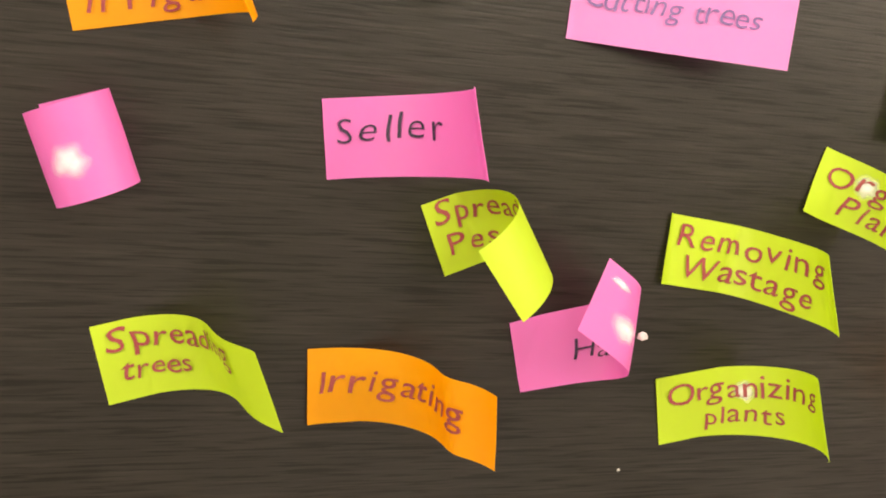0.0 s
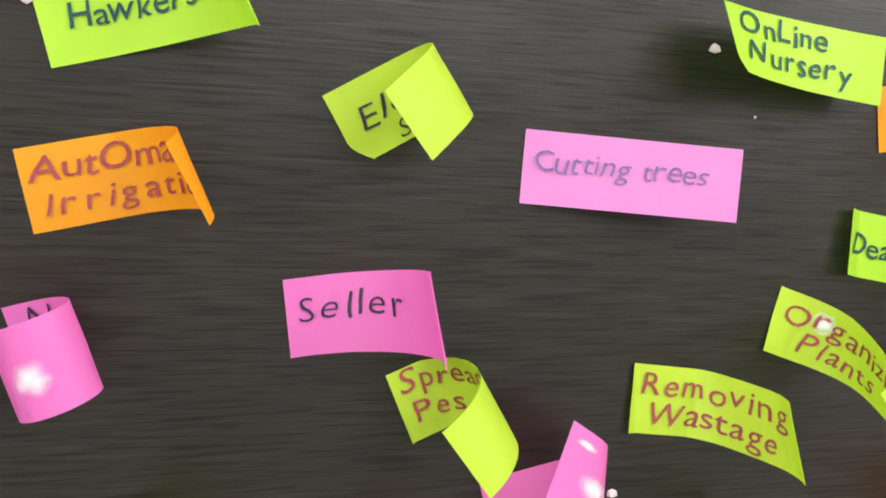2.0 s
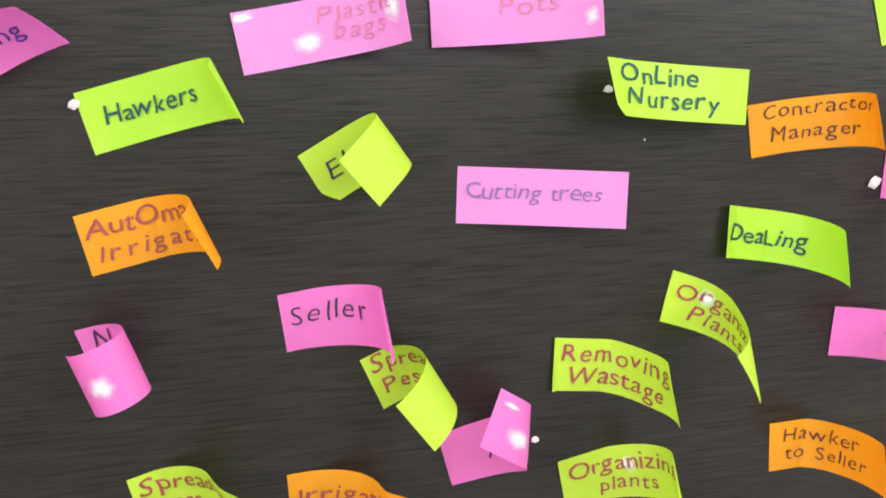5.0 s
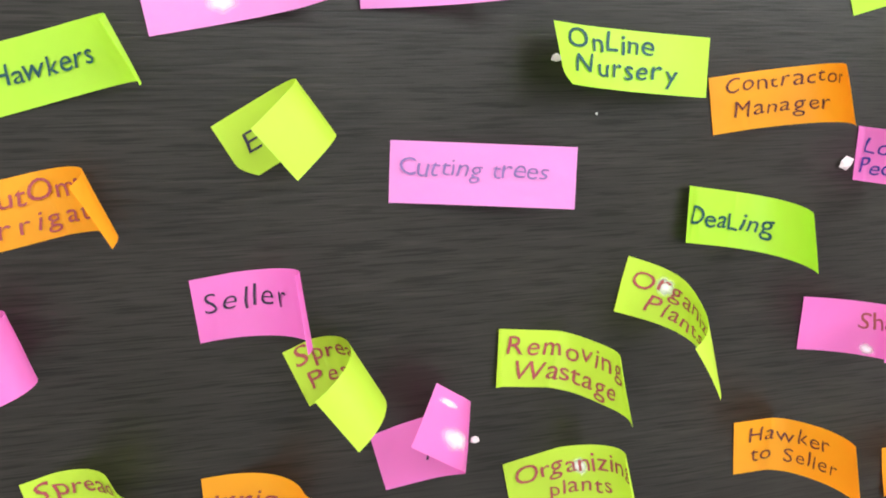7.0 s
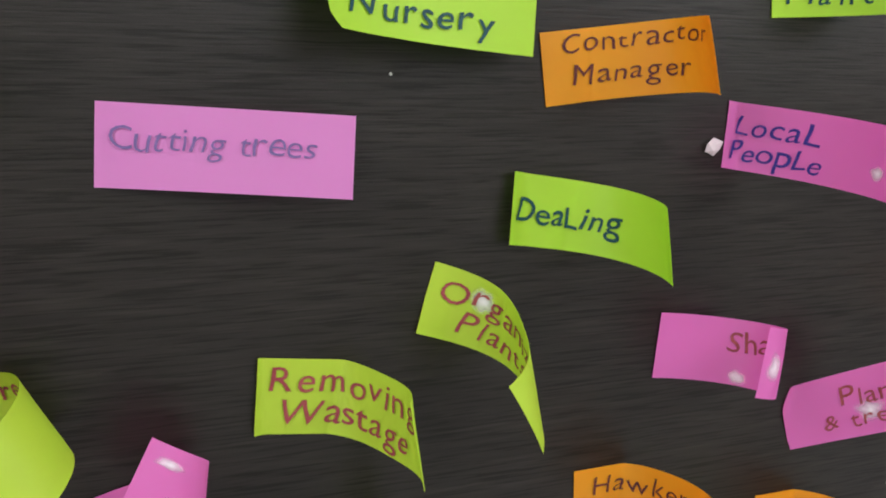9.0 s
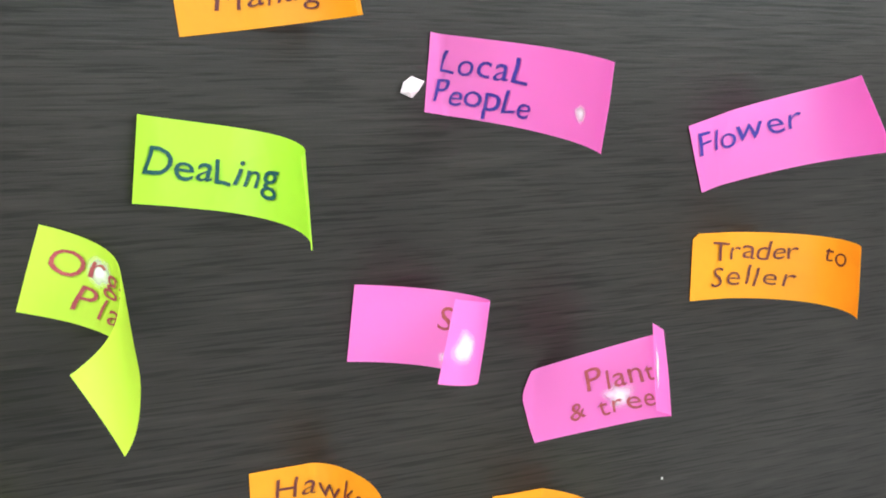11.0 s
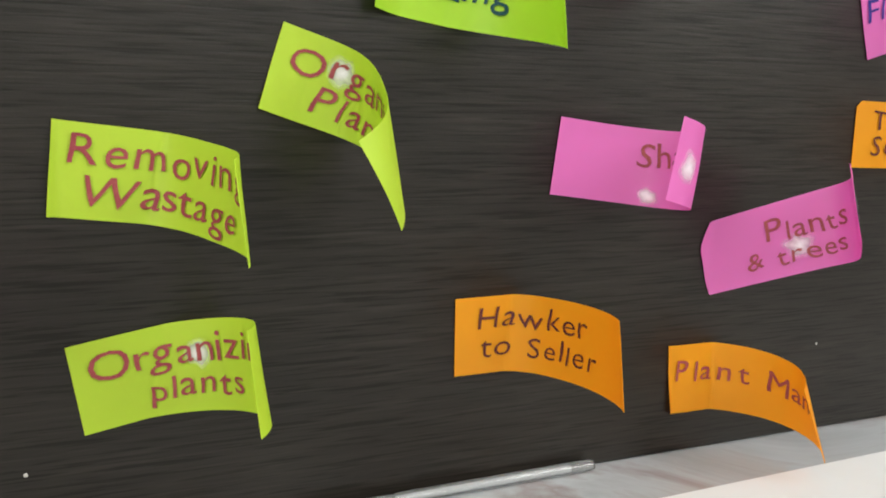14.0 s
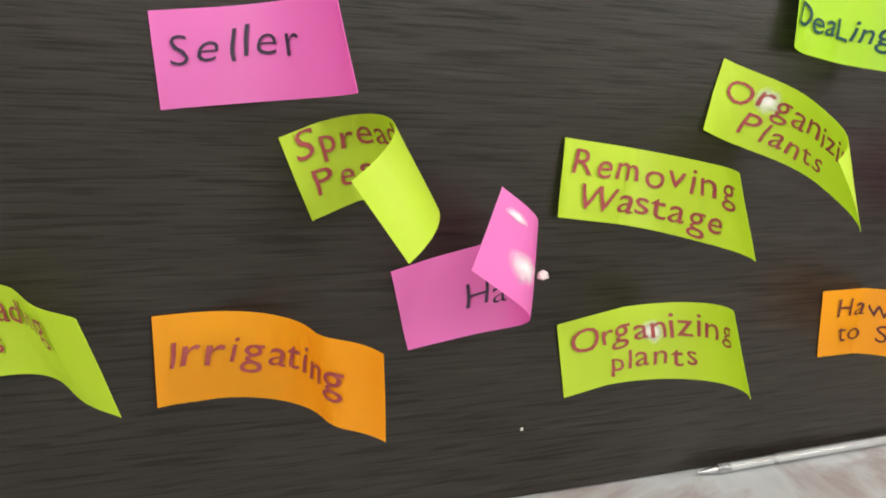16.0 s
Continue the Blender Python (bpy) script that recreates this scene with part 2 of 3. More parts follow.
# frames of the two made-up side windows, both out of view
for window_name, wx in (("added_window_2", ROOM_L - 0.11), ("added_window_3", ROOM_R + 0.07)):
    side_frame = base_at(window_name, pose(wx, SIDE_Y0, SIDE_Z0))
    tagged(side_frame, "added white window frame around a side fill light", "window", kind="structure")
    for y0, y1, z0, z1 in ((SIDE_Y0, SIDE_Y0 + 0.045, SIDE_Z0, SIDE_Z1), (SIDE_Y1 - 0.045, SIDE_Y1, SIDE_Z0, SIDE_Z1),
                           (SIDE_Y0 + 0.045, SIDE_Y1 - 0.045, SIDE_Z0, SIDE_Z0 + 0.045), (SIDE_Y0 + 0.045, SIDE_Y1 - 0.045, SIDE_Z1 - 0.045, SIDE_Z1)):
        part("added_frame", bevelled_box(wx, wx + 0.04, y0, y1, z0, z1, 0.004), M_FRAME, side_frame)

# ---- sticky notes ----
NOTE_L, NOTE_H = 0.0762, 0.0254
STEPS = np.linspace(-0.03, 0.1, 261)


class Curl:
    """A strip of paper, stuck at its left edge at (x, z) on the board and turned by `turn`, that lifts off and rolls up.
    lift: angle at which it leaves the board; slant: lean of the roll's axis; bend, gain: curvature and its growth along the strip;
    fold, at, width: a tighter fold, where it lies and how long it is; twist: sag across; gap: clearance at the held edge; side: -1 for a strip held at its right edge."""

    def __init__(self, x, z, turn, lift, slant, bend, gain, fold=0.0, at=0.05, width=0.03, twist=0.0, gap=0.0, side=1):
        self.x, self.z, self.turn, self.slant, self.twist, self.gap, self.side = x, z, turn, slant, twist, gap, side
        g = STEPS.clip(0, None)
        q = ((STEPS - at) / max(width, 0.001) + 0.5).clip(0, 1)
        th = lift + bend * g + gain * g * g / (2 * NOTE_L) + fold * q * q * (3 - 2 * q)
        d = STEPS[1] - STEPS[0]
        run = np.r_[0, np.cumsum((np.cos(th)[1:] + np.cos(th)[:-1]) / 2 * d)]
        rise = np.r_[0, np.cumsum((np.sin(th)[1:] + np.sin(th)[:-1]) / 2 * d)]
        self.run, self.rise = run - np.interp(0, STEPS, run), rise - np.interp(0, STEPS, rise)

    def at(self, u, v):
        u = u if self.side > 0 else NOTE_L - u
        c, s = math.cos(self.slant), math.sin(self.slant)
        k, r = u * c - v * s, u * s + v * c
        a = float(np.interp(k, STEPS, self.run))
        h = float(np.interp(k, STEPS, self.rise)) + self.twist * u * v + self.gap
        p, q = (a * c + r * s) * self.side, -a * s + r * c
        ct, st = math.cos(self.turn), math.sin(self.turn)
        return Vector((self.x + p * ct - q * st, -0.0006 - max(h, 0.0), self.z + p * st + q * ct))

    def on(self, u, v, off):
        """A place off metres in front of the written side."""
        e = 0.0004
        n = (self.at(u + e, v) - self.at(u - e, v)).cross(self.at(u, v + e) - self.at(u, v - e)).normalized()
        return self.at(u, v) + n * off


def sheet_mesh(curl, seed, snip=None, nu=56, nv=12):
    """The paper itself, a thin two-sided strip with slightly uneven edges."""
    bm = bmesh.new()
    front, back = [], []
    for i in range(nu + 1):
        for j in range(nv + 1):
            v = NOTE_H * (j / nv - 0.5)
            u0 = 0.0
            if snip:
                du, dv, top = snip
                away = (NOTE_H / 2 - v) if top else (v + NOTE_H / 2)
                u0 = du * max(0.0, 1 - away / dv) ** 1.4
            u = u0 + (NOTE_L - u0) * i / nu
            w = 0.00025 * noise.noise(Vector((u * 60, v * 60, seed * 7.3)))
            front.append(bm.verts.new(curl.on(u, v, w)))
            back.append(bm.verts.new(curl.on(u, v, w - 0.00012)))
    def at(i, j):
        return i * (nv + 1) + j
    for i in range(nu):
        for j in range(nv):
            a, b, c, d = at(i, j), at(i + 1, j), at(i + 1, j + 1), at(i, j + 1)
            bm.faces.new((front[a], front[b], front[c], front[d])).smooth = True
            bm.faces.new((back[d], back[c], back[b], back[a])).smooth = True
    rim = [at(i, 0) for i in range(nu)] + [at(nu, j) for j in range(nv)] + [at(i, nv) for i in range(nu, 0, -1)] + [at(0, j) for j in range(nv, 0, -1)]
    for a, b in zip(rim, rim[1:] + rim[:1]):
        rim_face = bm.faces.new((front[b], front[a], back[a], back[b]))
        for e in rim_face.edges:
            e.smooth = False
    return bm


GLYPHS = {}


def glyph(ch, pen):
    """Vertices and faces of one letter of the built-in font, one unit high, made fine enough to follow a curl."""
    if (ch, pen) not in GLYPHS:
        cu = bpy.data.curves.new("letter", "FONT")
        cu.body, cu.size, cu.resolution_u, cu.offset = ch, 1.0, 3, pen
        tmp = bpy.data.objects.new("letter", cu)
        me = bpy.data.meshes.new_from_object(tmp)
        bm = bmesh.new()
        bm.from_mesh(me)
        bmesh.ops.triangulate(bm, faces=bm.faces)
        for _ in range(2):
            bmesh.ops.subdivide_edges(bm, edges=[e for e in bm.edges if e.calc_length() > 0.22], cuts=1)
        bmesh.ops.triangulate(bm, faces=bm.faces)
        bm.verts.index_update()
        GLYPHS[ch, pen] = ([tuple(v.co) for v in bm.verts], [tuple(v.index for v in f.verts) for f in bm.faces])
        bm.free()
        bpy.data.objects.remove(tmp)
        bpy.data.meshes.remove(me)
        bpy.data.curves.remove(cu)
    return GLYPHS[ch, pen]


PEN = {"red": 0.0, "maroon": -0.006, "teal": 0.004, "blue": -0.002}
FINE_PEN = -0.009


def letter_shape(ch, pen, rng):
    """One letter, a unit high, leaning and wobbling as written by hand: its corners, faces and outline by height."""
    points, faces = glyph(ch, pen)
    tilt, big, drop, lean = rng.gauss(0, 0.05), 1 + rng.gauss(0, 0.06), rng.gauss(0, 0.03), 0.13 + rng.gauss(0, 0.06)
    wob, out = rng.random() * 50, []
    for x, y, _ in points:
        x, y = x * big, y * big
        dx = lean * y + 0.05 * noise.noise(Vector((x * 2.2, y * 2.2, wob)))
        dy = tilt * x + drop + 0.05 * noise.noise(Vector((x * 2.2, y * 2.2, wob + 9)))
        out.append((x + dx, y + dy))
    lo = min(p[0] for p in out)
    out = [(x - lo, y) for x, y in out]
    left, right = {}, {}
    for f in faces:
        for a, b in zip(f, f[1:] + f[:1]):
            for k in range(5):
                x = out[a][0] + (out[b][0] - out[a][0]) * k / 4
                row = math.floor((out[a][1] + (out[b][1] - out[a][1]) * k / 4) / 0.12)
                for r in (row - 1, row, row + 1):
                    left[r], right[r] = min(left.get(r, 9), x), max(right.get(r, -9), x)
    return out, faces, left, right


def writing_mesh(curl, text, u0, u1, v0, size, rise, pen, rng):
    """A line of hand lettering from u0 to u1 with its baseline at v0, letters set close by their outlines; rise: slope of the line."""
    shapes = [letter_shape(c, pen, rng) if c != " " else None for c in text]
    starts, pen_at, before = [], 0.0, None
    for g in shapes:
        if g is None:
            pen_at, before = pen_at + 0.34, None
            starts.append(pen_at)
            continue
        if before:
            last, (_, _, _, right) = before
            both = [right[r] - g[2][r] for r in right if r in g[2]]
            pen_at = last + max(max(both) if both else 0.0, 0.12) + 0.045
        starts.append(pen_at)
        before = (pen_at, g)
        pen_at = pen_at + max(p[0] for p in g[0])
    fit = (u1 - u0) / (pen_at * size)
    squeeze, tall = min(max(fit, 0.6), 1.5), min(max(fit, 0.95), 1.4) ** 0.5
    spread = (u1 - u0) / (pen_at * size * squeeze) if fit > squeeze else 1.0
    bm = bmesh.new()
    for g, at in zip(shapes, starts):
        if not g:
            continue
        vs = []
        for x, y in g[0]:
            u = (at * spread + x) * size * squeeze
            uu = min(u0 + u, NOTE_L - 0.0004)
            vv = max(min(v0 + rise * u + y * size * tall, NOTE_H / 2 - 0.0004), -NOTE_H / 2 + 0.0004)
            vs.append(bm.verts.new(curl.on(uu, vv, 0.00055)))
        for f in g[1]:
            try:
                bm.faces.new([vs[i] for i in f])
            except ValueError:
                pass
    return bm


def dab_mesh(curl, u, v, ru, rv, side, seed):
    """A flat uneven white dab on the written side (1) or the back (-1)."""
    bm, rings, n = bmesh.new(), 5, 28
    film = [1.0]
    off = 0.0003 if side > 0 else -0.0004
    mid = bm.verts.new(curl.on(u, v, off + side * 0.0001))
    last = [mid] * n
    for r in range(1, rings + 1):
        ring = []
        for k in range(n):
            a = 2 * math.pi * k / n
            q = r / rings * (1 + 0.38 * noise.noise(Vector((math.cos(a) * 1.3, math.sin(a) * 1.3, seed))))
            uu = min(max(u + ru * q * math.cos(a), 0.0003), NOTE_L - 0.0003)
            vv = min(max(v + rv * q * math.sin(a), -NOTE_H / 2 + 0.0003), NOTE_H / 2 - 0.0003)
            film.append((1 - (r / rings) ** 1.3) ** 1.2)
            ring.append(bm.verts.new(curl.on(uu, vv, off + side * 0.0001 * (1 - r / rings))))
        for k in range(n):
            if r == 1:
                bm.faces.new((mid, ring[k], ring[(k + 1) % n]))
            else:
                bm.faces.new((last[k], ring[k], ring[(k + 1) % n], last[(k + 1) % n]))
        last = ring
    return bm, film


COUNT = [0]


def sticky_note(colour, label, curl, lines=(), dabs=(), putty=(), snip=None):
    """lines: (text, u0, u1, v, size, slope, ink) in mm and degrees; dabs: (u, v, ru, rv, side) in mm; putty: (x, z, height, size) in mm;
    snip: a bent-back left corner, (along, up, at the top)."""
    COUNT[0] += 1
    rng = random.Random(COUNT[0] * 17)
    note = base_at("sticky_note", pose(curl.x, -0.0005, curl.z))
    tagged(note, label, "sticky note", "sticky notes on the board")
    part("paper", sheet_mesh(curl, COUNT[0], snip), PAPER[colour], note)
    for text, u0, u1, v, size, slope, pen in lines:
        part("writing", writing_mesh(curl, text, u0 / 1000, u1 / 1000, v / 1000, size / 1000, math.tan(radians(slope)), PEN.get(pen, FINE_PEN), rng), INK[pen], note, pen + " handwriting")
    for u, v, ru, rv, side in dabs:
        bm, film = dab_mesh(curl, u / 1000, v / 1000, 1.45 * ru / 1000, 1.45 * rv / 1000, side, COUNT[0] + u)
        dab = part("white_dab", bm, M_WHITE_FILM, note, "whitish glossy dab", smooth=True)
        dab.data.attributes.new("film", "FLOAT", "POINT").data.foreach_set("value", film)
    for x, z, high, size in putty:
        bm = bmesh.new()
        bmesh.ops.create_icosphere(bm, subdivisions=1, radius=1.0)
        for w in bm.verts:
            w.co *= 1 + 0.6 * noise.noise(w.co * 1.9 + Vector((COUNT[0], 0, 0)))
            w.co = Vector((w.co.x * size * 1.2, w.co.y * max(1.0, size * 0.5), w.co.z * size)) / 1000
        bmesh.ops.translate(bm, verts=bm.verts, vec=(x / 1000, -0.0008 - high / 1000, z / 1000))
        part("putty", bm, M_PUTTY, note, "lump of pale adhesive putty")
    return note


sticky_note("orange", "orange sticky note with red handwriting, free end curling off", Curl(-0.1571, 0.1745, 0.219, -0.362, -0.187, 25.0, 12.1, 0.22, 0.0635, 0.0310, twist=-0.0, gap=-0.0011),
            [("AutOmatic", 2, 66, 2.0, 9.8, 0, "red"), ("Irrigation", 5, 68, -8.2, 8.6, 0, "red")])
sticky_note("rose", "pale pink sticky note, almost flat, faded violet handwriting", Curl(0.0003, 0.1875, -0.061, 0.188, -0.084, 2.0, 1.1, -0.06, 0.0499, 0.0300, twist=-0.3, gap=-0.0002),
            [("Cutting", 4, 38, -1.0, 9.6, 0, "violet"), ("trees", 42, 65, -1.0, 9.0, 0, "violet")])
sticky_note("pink", "pink sticky note rolled over itself, whitish dab on its back", Curl(-0.1590, 0.1283, 0.322, 0.486, -0.022, 23.3, 7.1, 1.93, 0.0571, 0.0399, twist=-0.4),
            [("Nur", 7, 32, 2.4, 10, 0, "black")], [(63, -2.0, 4.2, 3.4, -1)])
# the white dab at its right end is painted glare
sticky_note("pink", "pink sticky note with black cursive word, corner lifting", Curl(-0.0793, 0.1359, 0.122, -0.178, 0.052, 33.9, -10.6, twist=-7.0),
            [("Seller", 4, 43, -1.2, 10.4, 0, "black")], [(72, -1, 1.6, 4.0, 1)])
sticky_note("yellow", "yellow sticky note folded over its red handwriting", Curl(-0.0412, 0.1049, 0.389, -0.498, -0.125, 25.6, 24.3, 0.76, 0.0087, 0.0110, twist=-0.8, gap=-0.0001),
            [("Spread", 3, 44, 3.8, 9.0, 0, "red"), ("Pes", 5, 26, -7.0, 9.0, 0, "red")])
sticky_note("pink", "pink sticky note folded upwards, whitish smear on its back", Curl(-0.0084, 0.0653, 0.259, 0.235, 0.417, 3.9, 3.8, 2.42, 0.0397, 0.0425, twist=-4.7, gap=-0.0009),
            [("Haw", 20, 41, -5.0, 8.2, 0, "black")], [(58, -3, 5.6, 3.4, -1), (68, 8, 3.4, 1.2, -1)], [(27.0, 79, 23, 1.6)])
sticky_note("yellow", "yellow sticky note with two lines of red handwriting, curling away", Curl(0.0451, 0.1057, -0.112, -0.681, -0.109, 41.6, 11.6, -0.83, 0.0505, 0.0287, twist=-5.6, gap=0.0016),
            [("Removing", 5, 71, 1.8, 9.8, 0, "red"), ("Wastage", 10, 62, -8.8, 9.4, 0, "red")])
sticky_note("yellow", "yellow sticky note set aslant, tip curled to a point", Curl(0.1039, 0.1338, -0.317, -0.215, -0.423, 50.5, 8.7, -0.94, 0.0463, 0.0297, twist=-3.2),
            [("Organizing", 5, 72, 1.0, 9.8, 0, "red"), ("Plants", 14, 49, -8.8, 8.6, 0, "red")], [(21, 5, 3.6, 3.6, 1)])
sticky_note("yellow", "yellow sticky note with red handwriting, arched off the board", Curl(-0.1442, 0.0623, 0.259, -0.164, -0.178, 31.1, 7.7, -1.26, 0.0600, 0.0312, twist=-0.8, gap=-0.0006),
            [("Spreading", 3, 59, 3.2, 9.6, 0, "red"), ("trees", 6, 29, -6.0, 8.0, 0, "red")])
sticky_note("orange", "orange sticky note with one dark red word, waved", Curl(-0.0800, 0.0555, 0.047, -0.272, -0.125, 30.7, 11.4, -1.12, 0.0570, 0.0133, twist=1.6, gap=0.0008),
            [("Irrigating", 4, 63, -2.0, 10.4, 0, "red")])
sticky_note("yellow", "yellow sticky note near the floor with curled end", Curl(0.0494, 0.0449, 0.172, -0.260, 0.082, 22.3, 14.7, 0.24, 0.0553, 0.0317, twist=-4.0, gap=0.0001),
            [("Organizing", 4.5, 68, 1.6, 9.4, 0, "red"), ("plants", 19, 49, -7.8, 8.0, 0, "red")], [(35, 3.4, 3.0, 3.0, 1)])
sticky_note("yellow", "yellow sticky note folded back over black handwriting", Curl(-0.0630, 0.1963, 0.525, 0.049, -0.094, 2.6, 3.1, 2.42, 0.0409, 0.0393, twist=2.0, gap=-0.0004),
            [("Ele", 7, 25, -3.6, 9.6, 0, "black"), ("Si", 17, 26, -11.2, 7.4, 0, "black")], snip=(5.4e-3, 7.6e-3, False))
sticky_note("rose", "pink sticky note with faded red handwriting and glossy whitish dabs", Curl(-0.0919, 0.2535, 0.171, -0.155, 0.085, 8.1, 10.8, 0.28, 0.0559, 0.0297, twist=-0.1, gap=0.0013),
            [("Plastic", 34, 70, 2.2, 8.6, 0, "faded"), ("bags", 40, 64, -5.6, 8.6, 0, "faded")], [(69, 3, 4.0, 5.0, 1), (29, -4.5, 4.6, 3.4, 1), (4, 10, 4, 1.6, 1)])
sticky_note("rose", "pink sticky note with one faded red word", Curl(-0.0101, 0.2642, 0.028, 0.054, 0.042, 9.4, 5.6, 0.06, 0.0549, 0.0300, twist=-0.7, gap=0.0013),
            [("Pots", 30, 56, -0.2, 9.2, 0, "faded")], [(71, -4, 3.0, 3.0, 1)])
sticky_note("green", "lime green sticky note with dark teal handwriting", Curl(-0.1528, 0.2231, 0.262, -0.142, -0.164, 12.3, 16.1, 0.59, 0.0630, 0.0290, twist=-2.4, gap=0.0003),
            [("Hawkers", 8, 47, -3.0, 10.2, 0, "teal")], [], [(-156.2, 231, 0, 2.2)])
sticky_note("green", "lime green sticky note with two lines of teal handwriting", Curl(0.1388, 0.2269, -0.078, 0.039, 0.508, 1.6, 10.9, twist=-4.5, gap=0.0115, side=-1),
            [("OnLine", 6, 50, 3.0, 9.8, 0, "teal"), ("Nursery", 7, 62, -7.6, 10, 0, "teal")], [], [(73.6, 232.4, 0, 2.0)], (0.004, 0.005, False))
sticky_note("orange", "orange sticky note with maroon handwriting in two lines", Curl(0.1478, 0.2103, 0.115, -0.090, -0.020, 17.5, 11.9, 0.47, 0.0540, 0.0296, twist=-1.6, gap=-0.0018),
            [("Contractor", 8, 68, 4.6, 8.4, 0, "maroon"), ("Manager", 11, 56, -6.6, 8.4, 0, "maroon")])
sticky_note("green", "lime green sticky note with one teal word, free end lifting", Curl(0.1343, 0.1635, -0.155, -0.689, -0.142, 35.7, 9.5, -0.31, 0.0593, 0.0300, twist=-2.9, gap=0.0047),
            [("DeaLing", 2.5, 47, -4.2, 10.6, 0, "teal")])
sticky_note("pink", "pink sticky note with blue handwriting, held by putty", Curl(0.2259, 0.1873, -0.127, 0.622, -0.158, 13.2, 4.4, -0.04, 0.0547, 0.0300, twist=2.4, gap=-0.0041),
            [("LocaL", 5, 38, 0.6, 9.4, 0, "blue"), ("PeopLe", 3, 40, -9.2, 9.0, 0, "blue")], [(62, -4, 2.4, 2.0, 1)], [(220.2, 182.6, 0.4, 3.3)])
sticky_note("pink", "pink sticky note with its end rolled back and whitish dabs showing", Curl(0.1981, 0.1079, -0.126, -0.105, 0.062, 19.6, 9.3, 1.32, 0.0474, 0.0597, twist=-0.6, gap=0.0002),
            [("Sha", 29, 47, 0.8, 9.0, 0, "red")], [(34, -9.5, 2.6, 2.2, 1), (69, -1.5, 3.6, 3.8, -1)])
sticky_note("pink", "pink sticky note with red handwriting, both ends curled", Curl(0.2613, 0.0694, 0.319, 0.580, 0.361, 3.8, -2.8, 1.74, 0.0487, 0.0209, twist=-4.8, gap=-0.0016),
            [("Plants", 24, 54, -0.4, 7.8, 0, "red"), ("& trees", 15, 50, -8.6, 7.0, 0, "red")], [(34, -3.6, 4.0, 3.4, 1), (74, 0, 1.6, 4.5, -1)], snip=(7.0e-3, 8.0e-3, True))
sticky_note("pink", "pink sticky note with blue handwriting, one end creased", Curl(0.3306, 0.1553, 0.269, 0.072, 0.176, 14.2, 7.3, 0.53, 0.0495, 0.0302, twist=-5.6, gap=-0.0020),
            [("Flower", 2.0, 44, 0.6, 9.4, 0, "blue")])
sticky_note("orange", "orange sticky note lying nearly flat, maroon handwriting", Curl(0.3305, 0.1152, -0.029, -0.181, -0.007, 19.6, 15.1, 0.35, 0.0521, 0.0298, twist=-0.3, gap=-0.0000),
            [("Trader", 9, 43, 2.8, 9.0, 0, "maroon"), ("to", 53, 64, 3.4, 9.0, 0, "maroon"), ("Seller", 9, 44, -7.6, 9.0, 0, "maroon")], snip=(2.6e-3, 2.2e-3, True))
sticky_note("orange", "orange sticky note near the floor with maroon handwriting", Curl(0.1634, 0.0500, 0.010, -0.216, 0.027, 16.9, 2.5, 0.83, 0.0214, 0.0273, twist=-2.4, gap=-0.0005),
            [("Hawker", 8, 53, 2.0, 9.0, 0, "maroon"), ("to", 9, 21, -7.6, 8.6, 0, "maroon"), ("Seller", 26, 58, -7.6, 8.6, 0, "maroon")])
sticky_note("orange", "orange sticky note at the board's foot, end curled past the edge", Curl(0.2491, 0.0271, 0.013, -0.829, -0.131, 11.4, 36.5, 1.09, 0.0100, 0.0040, twist=-3.9, gap=0.0002),
            [("Plant", 4, 39, -1.0, 9.2, 0, "red"), ("Mana", 44, 72, -1.0, 9.2, 0, "red")])
sticky_note("pink", "pink sticky note with violet handwriting and a pinched end", Curl(-0.2220, 0.2326, 0.557, 0.102, -0.708, 17.7, 9.9, -0.19, 0.0479, 0.0308, twist=-4.8, gap=0.0008),
            [("ng", 52, 66, -2.0, 9.0, 0, "blue")])
sticky_note("green", "lime green sticky note with teal handwriting, high on the board", Curl(0.2445, 0.2435, 0.038, 0.031, -0.032, 9.0, 7.6, 1.18, 0.0509, 0.0284, twist=-0.7, gap=0.0000),
            [("Plant", 6, 44, -8.0, 9.0, 0, "teal")])
sticky_note("green", "lime green sticky note beside others high on the board", Curl(0.2186, 0.2625, 0.260, 0.096, -0.094, 4.0, 4.0, 0.00, 0.0500, 0.0300, twist=0.0, gap=0.0000))


# ---- small marks on the board ----
def speck(name, label, x, z, size, material, seed):
    bm = bmesh.new()
    bmesh.ops.create_icosphere(bm, subdivisions=2, radius=size)
    for v in bm.verts:
        v.co *= 1 + 0.4 * noise.noise(v.co / size * 1.3 + Vector((seed, 0, 0)))
        v.co.y *= 0.35
    bmesh.ops.translate(bm, verts=bm.verts, vec=(x, -0.0002, z))
    return tagged(part(name, bm, material), label, "speck", "specks on the board")


for x, z, r in ((0.0363, 0.0232, 0.0006), (0.3201, 0.0342, 0.0005), (0.0924, 0.2086, 0.00055)):
    speck("paint_speck", "tiny white paint speck on the dark board", x, z, r, M_SPECK, x * 90)
speck("chip_mark", "small dark chip at the board's foot", 0.310, 0.003, 0.0022, M_CHIP, 3.0)


# ---- on the floor ----
def lathe(profile, n=20):
    """A turned body along x from (x, radius) pairs."""
    bm = bmesh.new()
    rings = [[bm.verts.new((x, r * math.cos(2 * math.pi * k / n), r * math.sin(2 * math.pi * k / n))) for k in range(n)] for x, r in profile]
    for a, b in zip(rings, rings[1:]):
        for k in range(n):
            bm.faces.new((a[k], a[(k + 1) % n], b[(k + 1) % n], b[k]))
    bm.faces.new(rings[0])
    bm.faces.new(rings[-1])
    return bm


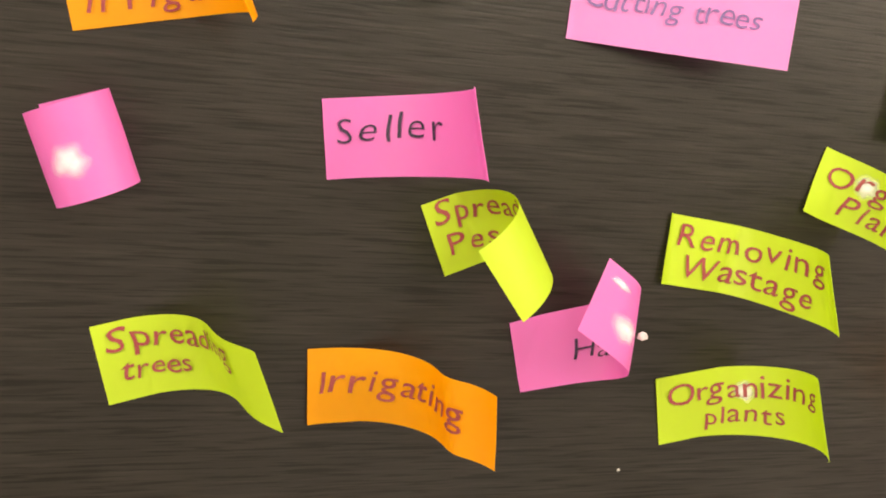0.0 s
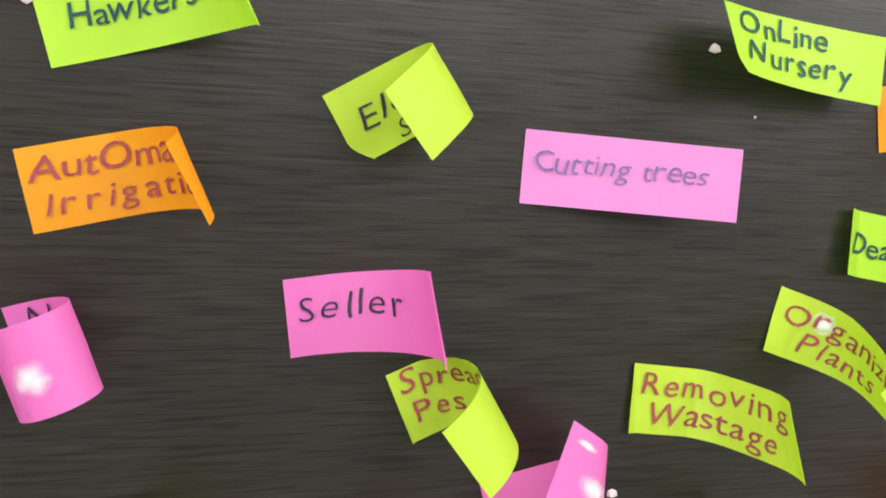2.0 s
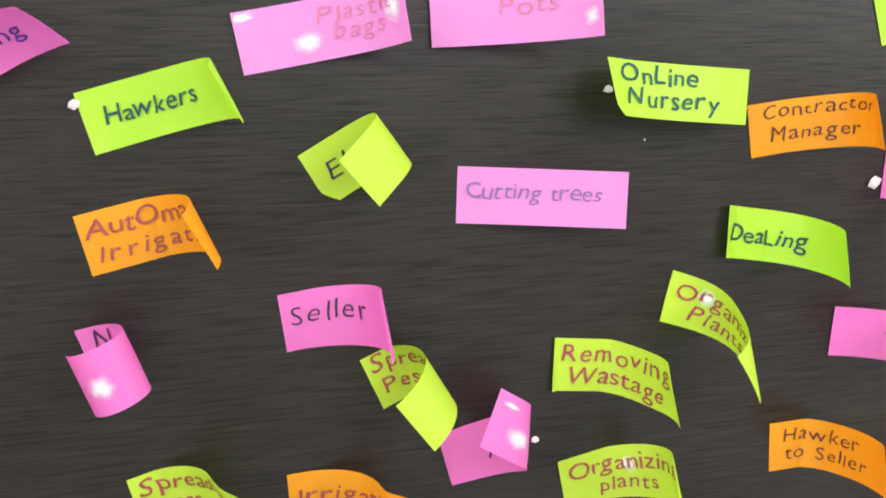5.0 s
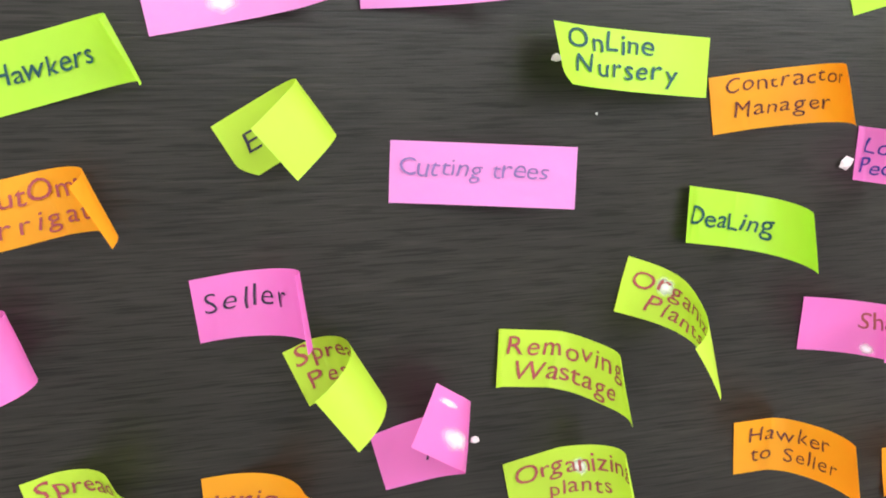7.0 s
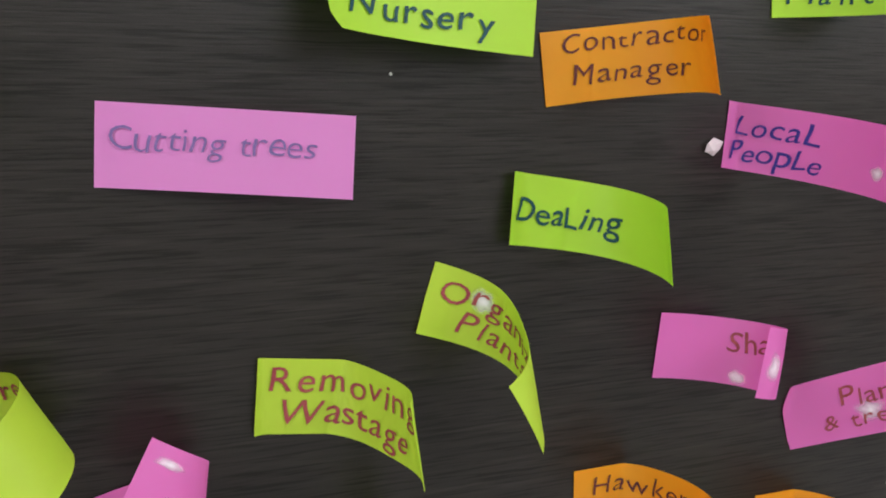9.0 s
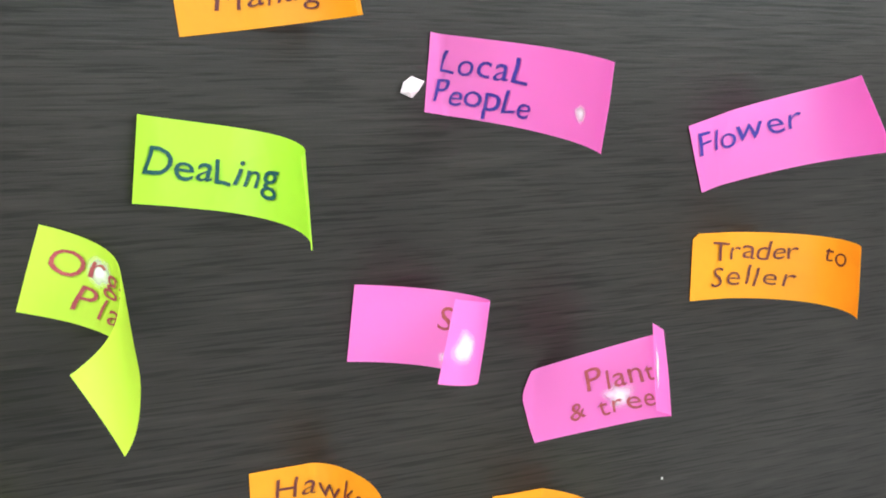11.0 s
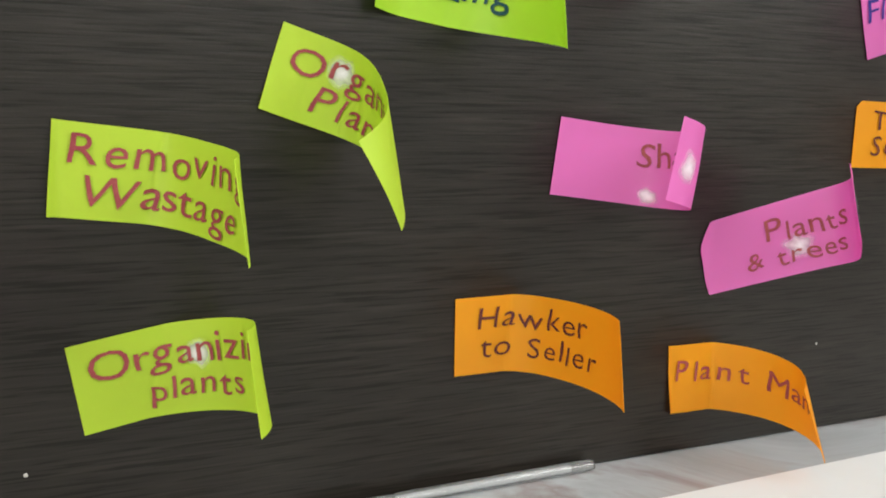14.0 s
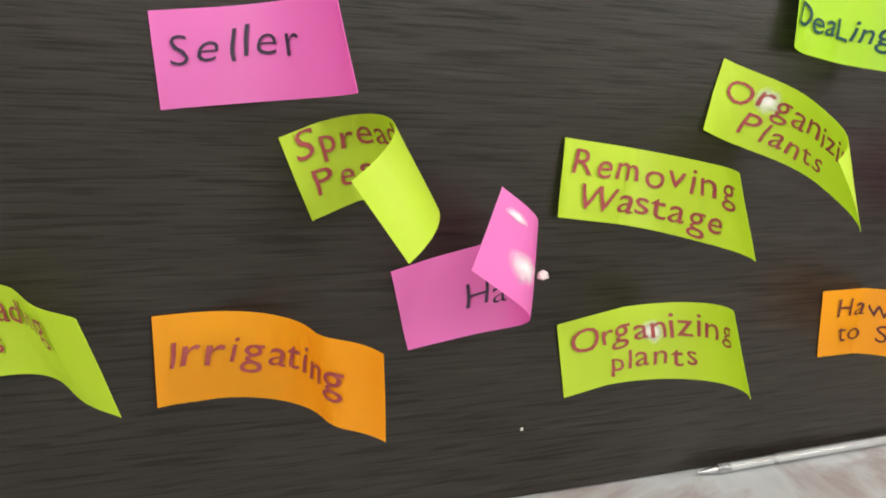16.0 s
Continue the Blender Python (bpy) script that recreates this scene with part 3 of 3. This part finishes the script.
def ballpoint_pen(x, y, z, length, turn):
    pen = base_at("ballpoint_pen", pose(x, y, z, 0, 0, turn))
    tagged(pen, "clear plastic ballpoint pen lying along the board's foot", "pen")
    def put(name, profile, mat, label, n=20):
        ob = part(name, lathe(profile, n), mat, None, label, smooth=n > 8)
        ob.parent = pen
    put("tip", [(0, 0.0004), (0.002, 0.0006), (0.007, 0.0014), (0.0083, 0.0015), (0.0084, 0.0010), (0.014, 0.0010)], M_METAL, "steel cone tip")
    put("grip", [(0.0085, 0.0016), (0.0100, 0.0018), (0.034, 0.0019), (0.0350, 0.0017), (0.0350, 0.0012), (0.0085, 0.0012)], M_CLEAR, "clear plastic grip")
    put("barrel", [(0.0356, 0.0019), (0.037, 0.0021), (length - 0.0015, 0.0021), (length, 0.0018), (length, 0.0014), (0.0356, 0.0014)], M_CLEAR, "clear plastic barrel")
    put("refill", [(0.0142, 0.0010), (length - 0.010, 0.0010)], M_SHEET, "pale ink refill", 10)
    return pen


ballpoint_pen(0.1060, -0.0062, 0.0013, 0.110, 1.3)

bm = bmesh.new()
box(bm, -0.15, 0.15, -0.21, 0.0, 0.0, 0.0012)
bmesh.ops.bevel(bm, geom=bm.edges[:], offset=0.0003, segments=1, affect="EDGES")
pad = part("paper_sheet", bm, M_SHEET)
pad.matrix_world = pose(0.33, -0.0310, -0.0006, 0, 0, 1.9)
tagged(pad, "blank white paper sheets lying on the marble floor", "paper")


def loose_note(x, z, y, turn):
    """A lime note lying on the paper, its near edge raised a little."""
    note = base_at("sticky_note", pose(x, y, z, 0, 0, turn))
    bm = bmesh.new()
    nu, nv = 24, 8
    rows = [[[bm.verts.new((NOTE_L * i / nu, -NOTE_H * j / nv, 0.0004 + 0.004 * (i / nu) ** 3 + d)) for j in range(nv + 1)] for i in range(nu + 1)] for d in (0.0, 0.00012)]
    for g in rows:
        for i in range(nu):
            for j in range(nv):
                bm.faces.new((g[i][j], g[i + 1][j], g[i + 1][j + 1], g[i][j + 1]))
    lo, hi = rows
    rim = [(i, 0) for i in range(nu)] + [(nu, j) for j in range(nv)] + [(i, nv) for i in range(nu, 0, -1)] + [(0, j) for j in range(nv, 0, -1)]
    for (a, c), (d, e) in zip(rim, rim[1:] + rim[:1]):
        bm.faces.new((lo[a][c], lo[d][e], hi[d][e], hi[a][c]))
    ob = part("paper", bm, PAPER["yellow"], None)
    ob.parent = note
    return tagged(note, "blank yellow sticky note lying on white paper sheets", "sticky note")


loose_note(0.2616, 0.0006, -0.0795, 10.0)
